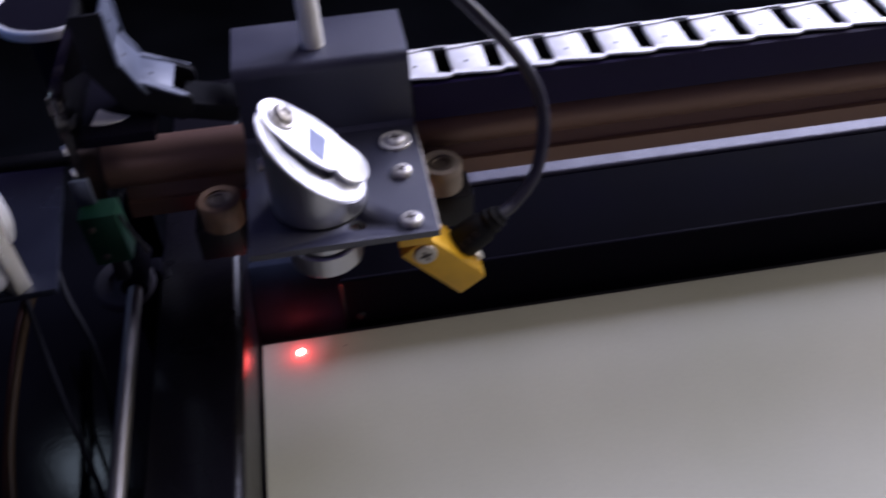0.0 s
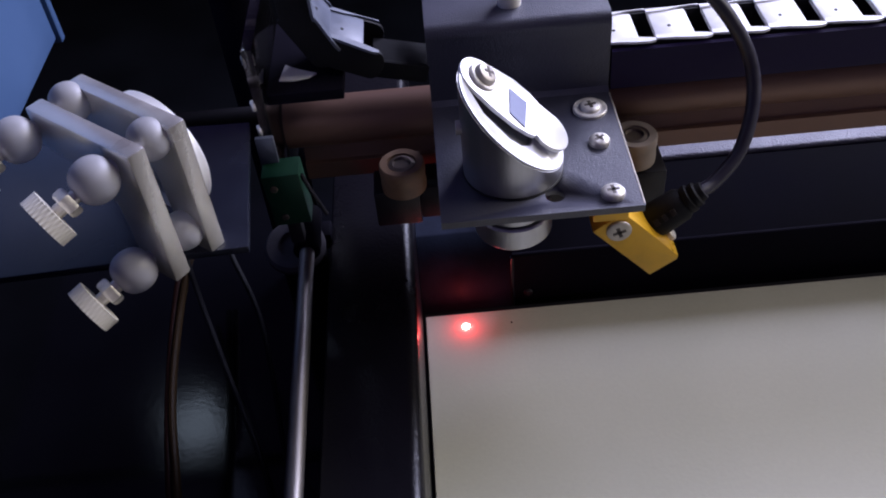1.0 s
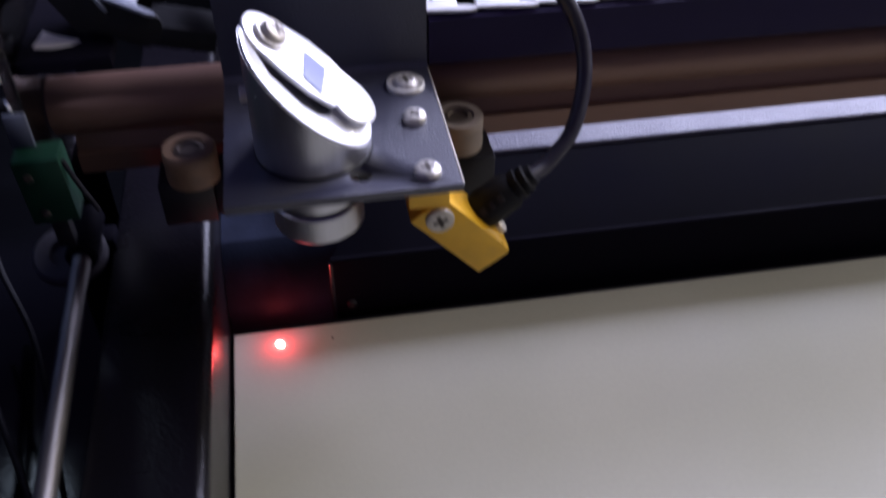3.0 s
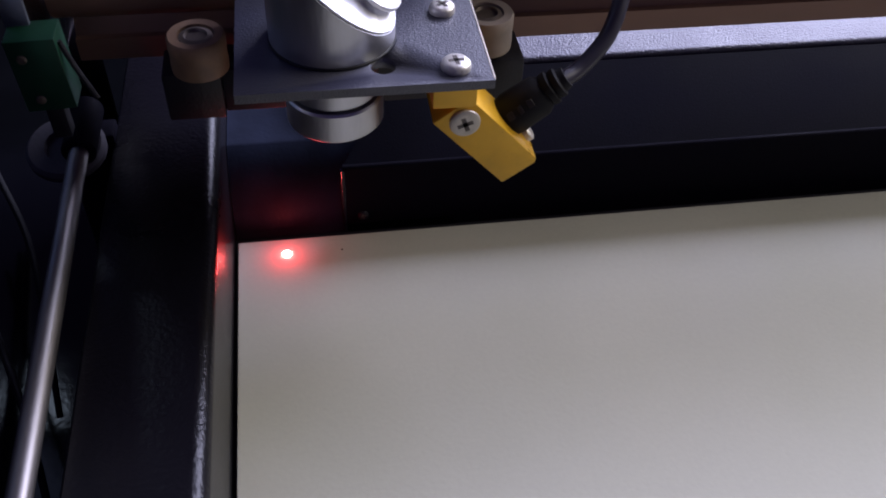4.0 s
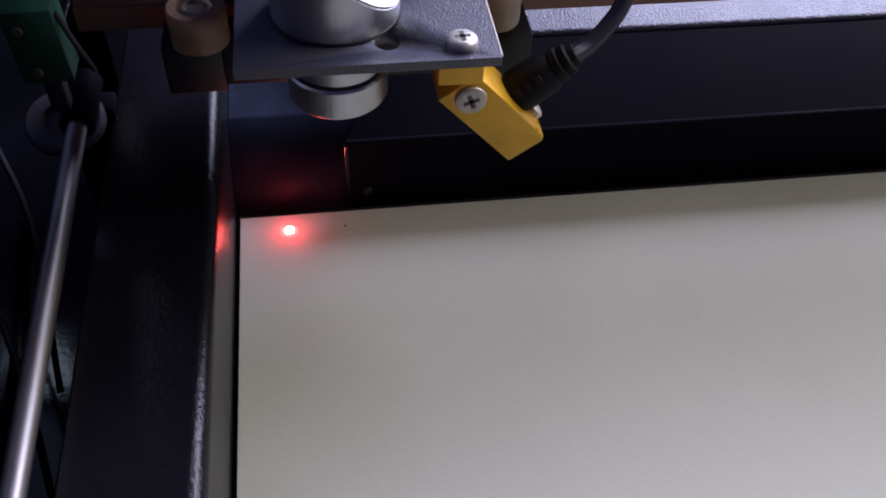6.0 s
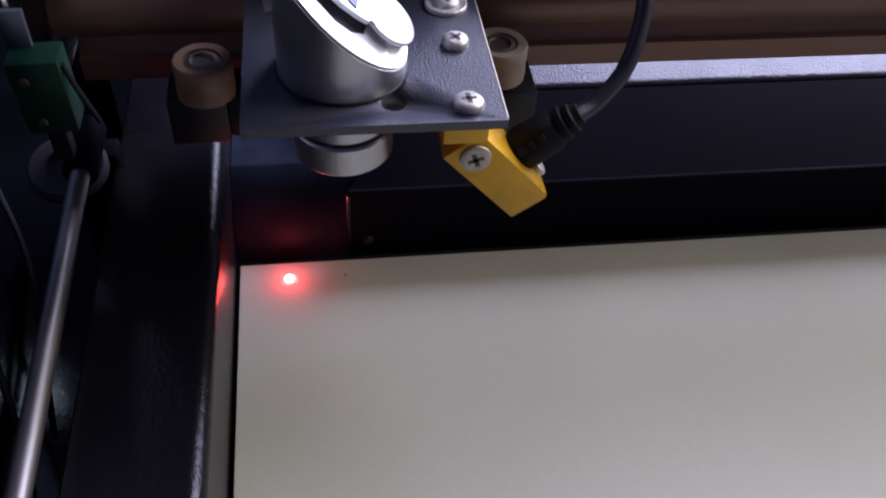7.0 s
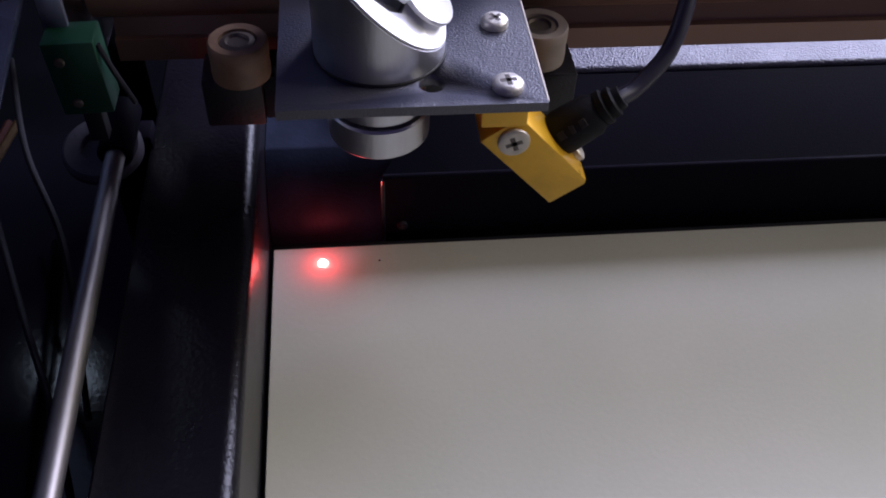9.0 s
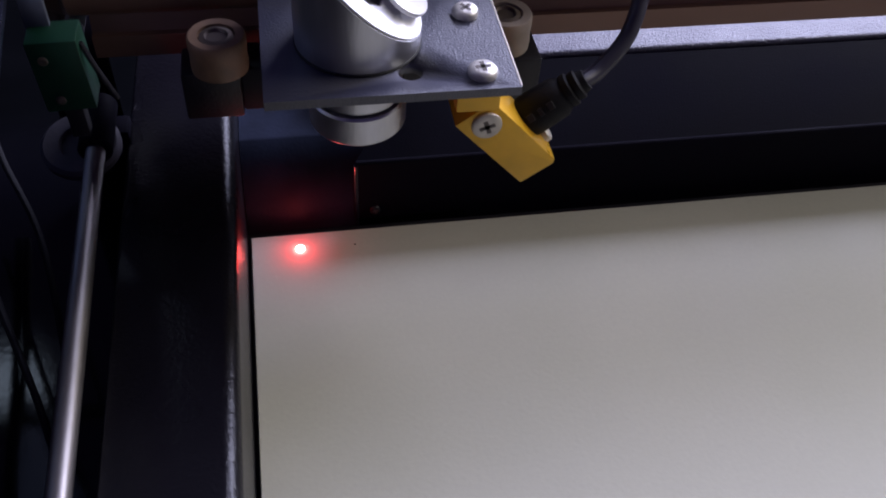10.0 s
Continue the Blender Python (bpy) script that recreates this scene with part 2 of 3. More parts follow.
def arc(cy, cz, r, a0, a1, n=6):
    return [(cy + r * math.cos(radians(a0 + (a1 - a0) * k / n)), cz + r * math.sin(radians(a0 + (a1 - a0) * k / n))) for k in range(n + 1)]


setting("floor", box(-0.30, 0.75, -0.75, 0.40, -0.062, -0.06), PAN, "black painted steel pan under the machine bed", "pan")
setting("bed", box(-0.002, 0.60, -0.60, 0.0045, -0.03, -0.0035), FRAME, "black machine bed carrying the pale board", "machine bed")
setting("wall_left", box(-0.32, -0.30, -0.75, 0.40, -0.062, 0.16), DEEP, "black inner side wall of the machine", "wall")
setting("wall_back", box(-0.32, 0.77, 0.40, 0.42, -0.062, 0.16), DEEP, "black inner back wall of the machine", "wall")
setting("wall_right", box(0.75, 0.77, -0.75, 0.40, -0.062, 0.16), FRAME, "black inner side wall of the machine", "wall")
setting("wall_front", box(-0.32, 0.77, -0.77, -0.75, -0.062, 0.10), FRAME, "black inner front wall of the machine", "wall")

# back ledge: wall up from the bed, flat flange, then a step whose top catches the light
prof = [(0.005, -0.03)] + arc(0.0060, 0.0186, 0.0010, 180, 0, 10) + [(0.0070, -0.03)]
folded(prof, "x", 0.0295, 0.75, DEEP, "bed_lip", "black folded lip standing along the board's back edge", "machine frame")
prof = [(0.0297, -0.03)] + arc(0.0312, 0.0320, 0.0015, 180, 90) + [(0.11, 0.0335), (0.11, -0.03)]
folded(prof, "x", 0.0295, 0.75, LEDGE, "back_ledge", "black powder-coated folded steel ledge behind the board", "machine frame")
prof = [(0.0050, -0.03), (0.0050, -0.0010), (0.0062, 0.0045), (0.0084, 0.0095), (0.0118, 0.0142), (0.0160, 0.0186)] + arc(0.0185, 0.0176, 0.0020, 135, 90, 4) + [(0.060, 0.0196), (0.060, -0.03)]
folded(prof, "x", -0.0008, 0.060, BLUISH, "corner_plate", "blue-black steel corner plate beside the side beam", "machine frame")
prof = [(-0.0268, -0.05), (-0.0268, 0.0302)] + arc(-0.0261, 0.0302, 0.0007, 180, 90, 3) + arc(-0.0046, 0.0273, 0.0036, 90, 0, 10) + [(-0.001, -0.05)]
folded(prof, "y", -0.60, 0.12, BEAM, "side_beam", "black painted side beam with a rounded edge", "machine frame")

bm = bmesh.new()
rows = []
for y, z, x in ((0.0062, 0.0194, 0.0295), (0.0150, 0.0243, 0.0362), (0.0290, 0.0322, 0.0470)):
    rows.append([bm.verts.new((x, y, z)), bm.verts.new((0.75, y, z)), bm.verts.new((0.75, y, z - 0.0012)), bm.verts.new((x, y, z - 0.0012))])
for a, b in zip(rows, rows[1:]):
    for k in range(4):
        bm.faces.new((a[k], a[(k + 1) % 4], b[(k + 1) % 4], b[k]))
bm.faces.new(rows[0])
bm.faces.new(rows[-1][::-1])
setting("lip_slope", bm, SLOPE, "textured sloping face from the lip up to the ledge, mitred at its end, darkened for shade", "machine frame")

setting("lip_end", rod((0.0294, 0.0056, -0.0035), (0.0294, 0.0056, 0.0185), 0.0008, 16), GLOSSBLACK, "rounded glossy black end of the folded lip", "machine frame")

# ---- the board and the red dot ----
board = part("board", box(0, 0.46, -0.34, 0, -0.0035, 0, 0.0002, 1), SHEET)
tagged(board, "pale cream board lying flat on the black bed", "board")
dot = part("laser_dot", lathe([(0.0001, 0.0), (0.0011, 0.0001), (0.0009, 0.0002), (0.0003, 0.00022)], pose(0.0129, -0.0058, 0.0002), 20), DOT)
tagged(dot, "bright red laser pointer spot on the board", "light spot")

# ---- gantry beam ----
beam = thing("gantry_beam", "bronze-brown anodised gantry rail spanning the machine", "rail", (0.2, 0.03, 0.07))
def profile_x(name, prof, a, b, material, parent, label=""):
    bm = bmesh.new()
    ends = [[bm.verts.new((s, p, q)) for p, q in prof] for s in (a, b)]
    n = len(prof)
    bm.faces.new(ends[0])
    bm.faces.new(ends[1][::-1])
    for k in range(n):
        bm.faces.new((ends[0][k], ends[0][(k + 1) % n], ends[1][(k + 1) % n], ends[1][k]))
    return part(name, bm, material, parent, label)
X0, X1 = -0.034, 0.74
profile_x("lower_lip", [(0.0125, 0.0522), (0.0130, 0.0518), (0.030, 0.0518), (0.030, 0.0582), (0.0125, 0.0578)], X0 + 0.004, X1, BROWN, beam)
profile_x("web", [(0.0142, 0.0578), (0.030, 0.0578), (0.030, 0.064), (0.0166, 0.064)], X0 + 0.004, X1, BROWN, beam)
profile_x("round_rail", arc(0.0195, 0.0680, 0.0073, 0, 360, 32)[:-1], X0, X1, BROWN, beam)
# cover strip added in front of the chain's unlit side
profile_x("cover", [(0.0135, 0.0745), (0.0112, 0.0755), (0.0096, 0.0765), (0.0096, 0.0884), (0.0106, 0.0888), (0.0108, 0.0810), (0.036, 0.0810), (0.036, 0.0745)], 0.0584, X1, COVER, beam, "added cover strip, shade and purple reflection in its colour")

# ---- drag chain on the beam ----
def chain_link(pitch, width, h, parent_label, plastic):
    link = thing("chain_link", parent_label, "drag chain", (0, 0, 0), "drag chain links")
    # top bar with a small pip, two side plates that overlap the next link, bottom bar
    part("top_bar", box(-pitch * 0.50, pitch * 0.20, 0.0, width, h - 0.0016, h, 0.0004), plastic, link)
    part("pip", lathe([(0.0005, 0), (0.0005, 0.0003), (0.0002, 0.0004)], pose(-pitch * 0.2, width * 0.42, h - 0.0002), 10), DARK, link)
    # side plates and floor are blacked: the shade on them is in their colour
    for y, out in ((0.0, -1), (width - 0.0014, 1)):
        pts = [(-pitch * 0.56, 0.0), (pitch * 0.46, 0.0)] + [(pitch * 0.46 + 0.0028 * math.cos(radians(a)), h * 0.5 + (h * 0.5) * math.sin(radians(a))) for a in range(-70, 91, 20)] + [(-pitch * 0.56, h)]
        side = prism(pts, 0.0014, Matrix(((1, 0, 0, 0), (0, 0, 1, y + out * 0.0003), (0, 1, 0, 0), (0, 0, 0, 1))), 0.0003)
        part("side_plate", side, BLACK, link, "side plate, coloured black for the shade on it")
        o = y + 0.0007
        part("rail", prism([(-pitch * 0.52, o - 0.0008), (-pitch * 0.16, o + out * 0.0004 - 0.0008), (pitch * 0.10, o + out * 0.0012 - 0.0006), (pitch * 0.36, o + out * 0.0015 - 0.0006), (pitch * 0.47, o + out * 0.0011 - 0.0004), (pitch * 0.47, o + out * 0.0009 + 0.0004), (pitch * 0.34, o + out * 0.0006 + 0.0006), (pitch * 0.05, o + 0.0009), (-pitch * 0.52, o + 0.0009)], 0.0007, pose(0, 0, h - 0.0002)), plastic, link)
    part("bottom_bar", box(-pitch * 0.50, pitch * 0.52, 0.0014, width - 0.0014, 0, 0.0014), BLACK, link, "inner floor, coloured black for the shade inside the link")
    return link


PITCH = 0.0152
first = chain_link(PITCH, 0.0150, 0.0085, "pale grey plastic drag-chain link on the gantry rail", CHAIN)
first.location = (0.0633, 0.0118, 0.0812)
for k in range(1, 34):
    copy_thing(first, pose(0.0633 + PITCH * k, 0.0118, 0.0812))
# the links that run on past the head and bend upwards, shade in their colour
bend = chain_link(PITCH, 0.0150, 0.0085, "pale grey plastic drag-chain link bending upwards past the head, darkened for shade", DIM_GREY)
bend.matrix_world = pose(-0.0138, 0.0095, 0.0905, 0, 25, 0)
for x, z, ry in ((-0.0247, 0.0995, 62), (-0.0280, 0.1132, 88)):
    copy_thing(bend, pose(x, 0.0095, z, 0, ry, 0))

# black piece standing in for a chain link that lies in shade
anchor = thing("chain_anchor", "black stand-in for the shaded drag-chain link beside the head", "chain bracket", (0.0, 0.01, 0.092))
part("tongue", box(-0.0062, 0.0090, 0.0100, 0.0230, -0.0012, 0.0012, 0.0003, 2, pose(0, 0, 0.0893, 0, 14, 0)), BLACK, anchor)
part("rib", box(-0.0062, 0.0090, 0.0094, 0.0108, -0.0030, 0.0022, 0.0003, 2, pose(0, 0, 0.0893, 0, 14, 0)), BLACK, anchor)

# ---- laser head ----
head = thing("laser_cutter_head", "black powder-coated laser head bracket with a turned aluminium mirror holder", "laser head", (0.03, 0.0, 0.0766))
PZ = 0.0766
# one folded bracket: low plate, riser, top flange
T = 0.002
prof = [(-0.0390, PZ - T), (-0.0390, PZ), (0.0085, PZ), (0.0098, PZ + 0.0012), (0.0098, 0.0970)] + arc(0.0128, 0.0970, 0.003, 180, 90, 6) + [(0.0345, 0.1000), (0.0345, 0.0980), (0.0130, 0.0980), (0.0118, 0.0968), (0.0118, PZ - T)]
bm = bmesh.new()
ends = [[bm.verts.new((s, p, q)) for p, q in prof] for s in (0.0088, 0.0579)]
bm.faces.new(ends[0])
bm.faces.new(ends[1][::-1])
for k in range(len(prof)):
    bm.faces.new((ends[0][k], ends[0][(k + 1) % len(prof)], ends[1][(k + 1) % len(prof)], ends[1][k]))
bmesh.ops.bevel(bm, geom=[e for e in bm.edges if e.calc_face_angle(0) > 1.2], offset=0.0005, segments=2, affect="EDGES", profile=0.5)
bracket = part("bracket", bm, POWDER, head, "black textured powder-coated bracket")
part("worn_edge", box(0.0576, 0.0581, -0.0384, 0.0080, PZ - 0.0005, PZ + 0.00012, 0.00015, 1), DULL, head, "bare metal along the worn plate edge")
cut = part("hole_cutter", rod((0.0371, -0.0325, PZ - 0.01), (0.0371, -0.0325, PZ + 0.01), 0.0025), DARK)
mod = bracket.modifiers.new("hole", "BOOLEAN")
mod.object, mod.operation, mod.solver = cut, "DIFFERENCE", "EXACT"
bpy.context.view_layer.update()
done = bpy.data.meshes.new_from_object(bracket.evaluated_get(bpy.context.evaluated_depsgraph_get()))
bracket.modifiers.clear()
bracket.data = done
bpy.data.objects.remove(cut)

# turned mirror holder, cut at a slant
CX, CY, CR = 0.0281, -0.0206, 0.0126
TURN_CUT = -16.0
cut_dir = Vector((math.cos(radians(TURN_CUT)), math.sin(radians(TURN_CUT)), 0))
HI, LO = 0.1046, 0.0800
slope = (HI - LO) / (2 * CR)
bm = lathe([(CR - 0.0002, PZ - 0.0005), (CR, PZ + 0.0003), (CR, PZ + 0.004), (CR, PZ + 0.06)], pose(CX, CY, 0), 72)
plane_co = Vector((CX, CY, (HI + LO) / 2))
plane_no = Vector((cut_dir.x * slope, cut_dir.y * slope, 1)).normalized()
bmesh.ops.bisect_plane(bm, geom=bm.verts[:] + bm.edges[:] + bm.faces[:], plane_co=plane_co, plane_no=plane_no, clear_outer=True)
bmesh.ops.edgeloop_fill(bm, edges=[e for e in bm.edges if e.is_boundary])
holder = part("mirror_holder", bm, ALU, head, "turned aluminium mirror holder, cut at a slant")
# thin dark ring drawn as the contact shadow round the holder's foot
part("seat_ring", lathe([(CR - 0.0016, 0), (CR + 0.0002, 0.0), (CR + 0.0002, 0.0004), (CR, 0.0006)], pose(CX, CY, PZ + 0.0001), 60), DARK, head)
# frame on the cut face: local x runs down the slope, z out of the face
ax = (cut_dir - plane_no * cut_dir.dot(plane_no)).normalized()
face = Matrix((ax, plane_no.cross(ax), plane_no)).transposed().to_4x4()
face.translation = plane_co
half = CR * math.sqrt(1 + slope * slope)


def ellipse(a, b, n=48, x=0.0):
    return [(x + a * math.cos(2 * math.pi * k / n), b * math.sin(2 * math.pi * k / n)) for k in range(n)]


part("face_rim", prism(ellipse(half - 0.0004, CR - 0.0004), 0.0004, face @ pose(0, 0, 0.0001)), BRIGHT, holder, "bright machined rim")
W = 0.0058
channel = [(-half * 0.80, -0.0030), (-half * 0.45, -0.0070), (half * 0.05, -0.0080), (half * 0.26, -0.0070), (half * 0.40, -0.0045), (half * 0.40, 0.0040), (-half * 0.70, 0.0060)]
cutter = part("channel_cutter", prism(channel, 0.006, face @ pose(0, 0, -0.0013)), DARK)
for target in (holder, holder.children[0]):
    mod = target.modifiers.new("channel", "BOOLEAN")
    mod.object, mod.operation, mod.solver = cutter, "DIFFERENCE", "EXACT"
bpy.context.view_layer.update()
for target in (holder, holder.children[0]):
    done = bpy.data.meshes.new_from_object(target.evaluated_get(bpy.context.evaluated_depsgraph_get()))
    target.modifiers.clear()
    target.data = done
bpy.data.objects.remove(cutter)
part("channel_floor", prism([(x * 0.97, y * 0.97) for x, y in channel], 0.0004, face @ pose(0, 0, -0.0012)), SHADED_ALU, holder, "aluminium channel floor, greyed for the shade under the clip")
# mirror clip: a flat plate with rounded ends, held by one screw
outline = [(-half * 0.69 + W * math.cos(radians(a)), 0.0012 + W * math.sin(radians(a))) for a in range(100, 261, 16)]
outline += [(-half * 0.30, -0.0058), (half * 0.02, -0.0062), (half * 0.24, -0.0054), (half * 0.36, -0.0048)]
outline += [(half * 0.56 + 0.0060 * math.cos(radians(a)), 0.0014 + 0.0060 * math.sin(radians(a))) for a in range(-125, 96, 14)]
outline += [(half * 0.30, 0.0072), (half * 0.10, 0.0088), (-half * 0.20, 0.0092)]
LIFT = face @ pose(0, 0.0014, 0.0010, 0, -4, 0)
clip = part("mirror_clip", prism(outline, 0.0011, LIFT, 0.0002), BRIGHT, head, "bright aluminium mirror clip")
part("tape", prism([(-0.0020, -0.0036), (0.0030, -0.0046), (0.0016, 0.0042), (-0.0040, 0.0046)], 0.0002, LIFT @ pose(0, 0, 0.0012)), TAPE, clip, "pale blue tape patch")
sc = LIFT @ Vector((-half * 0.66, 0.0014, 0.0011))
screw(head, sc, 0.0030, 0.0026, plane_no, 0.0040, 30, "clip_screw", "brownish steel cross-head screw", DULL)
part("set_screw", rod((CX - CR - 0.0012, CY - 0.001, PZ + 0.0150), (CX - CR + 0.002, CY - 0.001, PZ + 0.0150), 0.0018), DULL, head)

# lens tube and nozzle ring under the plate
NX, NY = 0.0278, -0.0208
part("lens_tube", lathe([(0.0094, 0.0650), (0.0094, PZ - T - 0.0002)], pose(NX, NY, 0), 56), ALU, head, "turned aluminium lens tube")
# groove and bore are coloured near-black for the shade inside them
part("nozzle_groove", lathe([(0.0088, 0.0635), (0.0088, 0.0652)], pose(NX, NY, 0), 48), DARK, head)
part("nozzle_ring", lathe([(0.0060, 0.0572), (0.0099, 0.0572), (0.0103, 0.0577), (0.0103, 0.0638), (0.0099, 0.0643)], pose(NX, NY, 0), 56), ALU, head, "turned aluminium nozzle ring")
part("nozzle_bore", lathe([(0.0050, 0.0568), (0.0050, 0.0574)], pose(NX, NY, 0), 32), DARK, head)

screw(head, (0.0513, 0.0009, PZ), 0.0031, 0.0019, (0, 0, 1), 0.0046, 10)
screw(head, (0.0513, -0.0137, PZ), 0.0028, 0.0018, (0, 0, 1), 0, 35)
screw(head, (0.0510, -0.0342, PZ), 0.0030, 0.0018, (0, 0, 1), 0, 5)

# air hose on the top flange
hose = thing("air_hose", "cream plastic air hose standing on the head's top flange", "hose", (0.032, 0.0195, 0.1))
part("hose_body", tube([(0.0320, 0.0197, 0.0997), (0.0318, 0.0215, 0.112), (0.0312, 0.026, 0.128), (0.030, 0.036, 0.146), (0.026, 0.060, 0.165)], 0.0032, 20), WHITE, hose)

# ---- pointer diode in its yellow clamp ----
ptr = thing("laser_pointer", "yellow anodised clamp holding the red pointer diode under the head", "laser pointer", (0.06, -0.02, 0.05))
P1 = Vector((0.0478, 0.0580))
d = Vector((0.0170, -0.0188)).normalized()
e = Vector((0.80, 0.60))
YF = -0.0275
# local x along the block, local y across it, local z to the back
blk = Matrix(((d.x, e.x, 0, P1.x), (0, 0, 1, YF), (d.y, e.y, 0, P1.y), (0, 0, 0, 1)))
part("clamp_block", prism([(0.0, 0.0), (0.0248, 0.0), (0.0248, 0.0090), (0.0238, 0.0100), (0.0, 0.0100)], 0.0115, blk, 0.0005), YELLOW, ptr)
part("mounting_lug", box(0.0475, 0.0568, -0.0292, -0.0160, 0.0630, PZ - T - 0.0002, 0.0004), YELLOW, ptr)
s0 = blk @ Vector((0.0042, 0.0052, -0.0001))
screw(ptr, s0, 0.0034, 0.0010, (0, -1, 0.0), 0, 20, "clamp_screw", "dull steel cross-head screw", DULL)
s1 = blk @ Vector((0.0215, 0.0100, 0.0070))
part("end_nut", lathe([(0.0022, 0), (0.0022, 0.0012), (0.0016, 0.0016)], along(s1, s1 + Vector((0.80, 0, 0.60))), 16), ZINC, ptr)
c0 = Vector((0.0655, -0.0195, 0.0520))
c1 = c0 + Vector((0.0118, 0.0, 0.0092))
cable = thing("pointer_cable", "dark grey round cable looping up from the pointer diode", "cable", tuple(c0))
part("strain_relief", lathe([(0.0046, 0), (0.0050, 0.002), (0.0047, 0.0095), (0.0036, 0.0112), (0.0039, 0.0116), (0.0039, 0.0128), (0.0031, 0.0132), (0.0034, 0.0138), (0.0034, 0.0148), (0.0027, 0.0152), (0.0024, 0.0166)], along(c0, c1), 28), BLACK, cable, "black moulded strain relief")
relief = cable.children[0]
way = (c1 - c0).normalized()
out = Vector((0.0, -0.78, 0.62))
out = (out - way * out.dot(way)).normalized()
for k, w in enumerate((0.0016, 0.0010, 0.0014)):
    bar = Matrix((way, out.cross(way), out)).transposed().to_4x4()
    bar.translation = c0 + way * (0.0024 + 0.0026 * k) + out * 0.0049
    part("lettering", box(-w / 2, w / 2, -0.0009, 0.0009, -0.0002, 0.0001, 0.00005, 1, bar), FRAME, relief, "worn grey raised mark")
part("cord", tube([tuple(c1), (0.0825, -0.0165, 0.0623), (0.0891, -0.0120, 0.0671), (0.0927, -0.0070, 0.0737), (0.0942, -0.0020, 0.0804), (0.0930, 0.0018, 0.0879), (0.0886, 0.0045, 0.0962), (0.0822, 0.0075, 0.1043), (0.0700, 0.0130, 0.1170), (0.055, 0.020, 0.132), (0.035, 0.034, 0.150)], 0.0019, 14), CABLE, cable)

# ---- carriage: rollers on the rail ----
carriage = thing("roller_carriage", "carriage under the head with white nylon rollers", "carriage", (0.03, 0.0, 0.05))
for x, y in ((-0.0010, -0.0018), (0.0642, 0.0012)):
    r = part("roller", lathe([(0.0050, 0.0575), (0.0063, 0.0582), (0.0064, 0.0600), (0.00625, 0.0620), (0.0064, 0.0640), (0.0064, 0.0662), (0.0060, 0.0668), (0.0041, 0.0667), (0.0039, 0.0657)], pose(x, y, 0), 40), SHADED_ROLLER if x < 0 else NYLON, carriage, "white nylon roller, its colour darkened for shade")
    # hub in the roller's middle, darker than the right roller's ring
    part("axle", lathe([(0.0037, 0.0655), (0.0037, 0.0663), (0.0026, 0.0666), (0.0022, 0.0660), (0.0008, 0.0660)], pose(x, y, 0), 20), RECESS, r)
part("lower_block", box(-0.0100, 0.0030, -0.0030, 0.0080, 0.0445, 0.0570, 0.0006), FRAME, carriage)
part("lower_block", box(0.0030, 0.0580, -0.0020, 0.0090, 0.0455, 0.0570, 0.0006), FRAME, carriage)
part("lower_block", box(0.0580, 0.0730, -0.0045, 0.0080, 0.0455, 0.0572, 0.0006), FRAME, carriage)
part("back_plate", box(0.0100, 0.0560, 0.0020, 0.0096, 0.0570, PZ - T - 0.0002, 0.0006), FRAME, carriage)

# ---- end of the gantry: switch, brackets, guide rod ----
sw = thing("limit_switch", "green plastic limit switch on the gantry's end", "switch", (-0.033, -0.005, 0.062))
SWT = pose(-0.0332, -0.0050, 0.0628, 0, -2, 0)
body = part("body", box(-0.0052, 0.0052, -0.0040, 0.0040, -0.0088, 0.0088, 0.0004, 2, SWT), GREEN, sw)
screw(sw, (-0.0358, -0.0090, 0.0672), 0.0011, 0.0005, (0, -1, 0), 0, 10, "screw", "dark steel screw", RECESS)
screw(sw, (-0.0346, -0.0090, 0.0570), 0.0011, 0.0005, (0, -1, 0), 0, 50, "screw", "dark steel screw", RECESS)
part("lever", tube([(-0.0280, -0.0070, 0.0700), (-0.0262, -0.0075, 0.0640), (-0.0232, -0.0082, 0.0560)], 0.0006, 8), FRAME, sw)
part("tab", box(-0.0390, -0.0340, -0.0030, -0.0016, 0.0700, 0.0800, 0.0003, 2), DIM_GREY, sw, "grey plastic tab")
part("foot", box(-0.0355, -0.0315, -0.0060, -0.0020, 0.0440, 0.0540, 0.0004), FRAME, sw)
endb = thing("gantry_end_bracket", "clear acrylic end bracket of the gantry with bright screws", "bracket", (-0.04, 0.01, 0.06))
part("plate", box(-0.0375, -0.0345, 0.0000, 0.0400, 0.0500, 0.1050, 0.0004), ACRYLIC, endb)
part("label_patch", prism([(-0.0312, 0.0088), (-0.0300, 0.0162), (-0.0268, 0.0138), (-0.0250, 0.0128), (-0.0212, 0.0108), (-0.0232, 0.0090), (-0.0272, 0.0082)], 0.0004, pose(0, 0, 0.0895)), WHITE, endb, "torn pale label")
part("shelf", box(-0.0345, -0.014, 0.0030, 0.0400, 0.0860, 0.0893, 0.0004), DEEP, endb)
for y, z in ((0.001, 0.088), (0.001, 0.080), (0.004, 0.100)):
    screw(endb, (-0.0375, y, z), 0.0016, 0.0010, (-1, -0.4, 0), 0, 15)
bearing = thing("rod_bearing", "dark cast bearing block round the guide rod", "bearing", (-0.04, 0.012, 0.022))
part("housing", rod((-0.0328, -0.0020, 0.0360), (-0.0328, 0.0160, 0.0360), 0.0040, 32, 0.0006), DEEP, bearing)
part("flange", lathe([(0.0040, 0), (0.0088, 0), (0.0095, 0.0008), (0.0095, 0.0024), (0.0086, 0.0034), (0.0050, 0.0034), (0.0046, 0.0020)], along((-0.0375, 0.0060, 0.0300), (-0.0375, 0.0035, 0.0400)), 40), CAST, bearing)
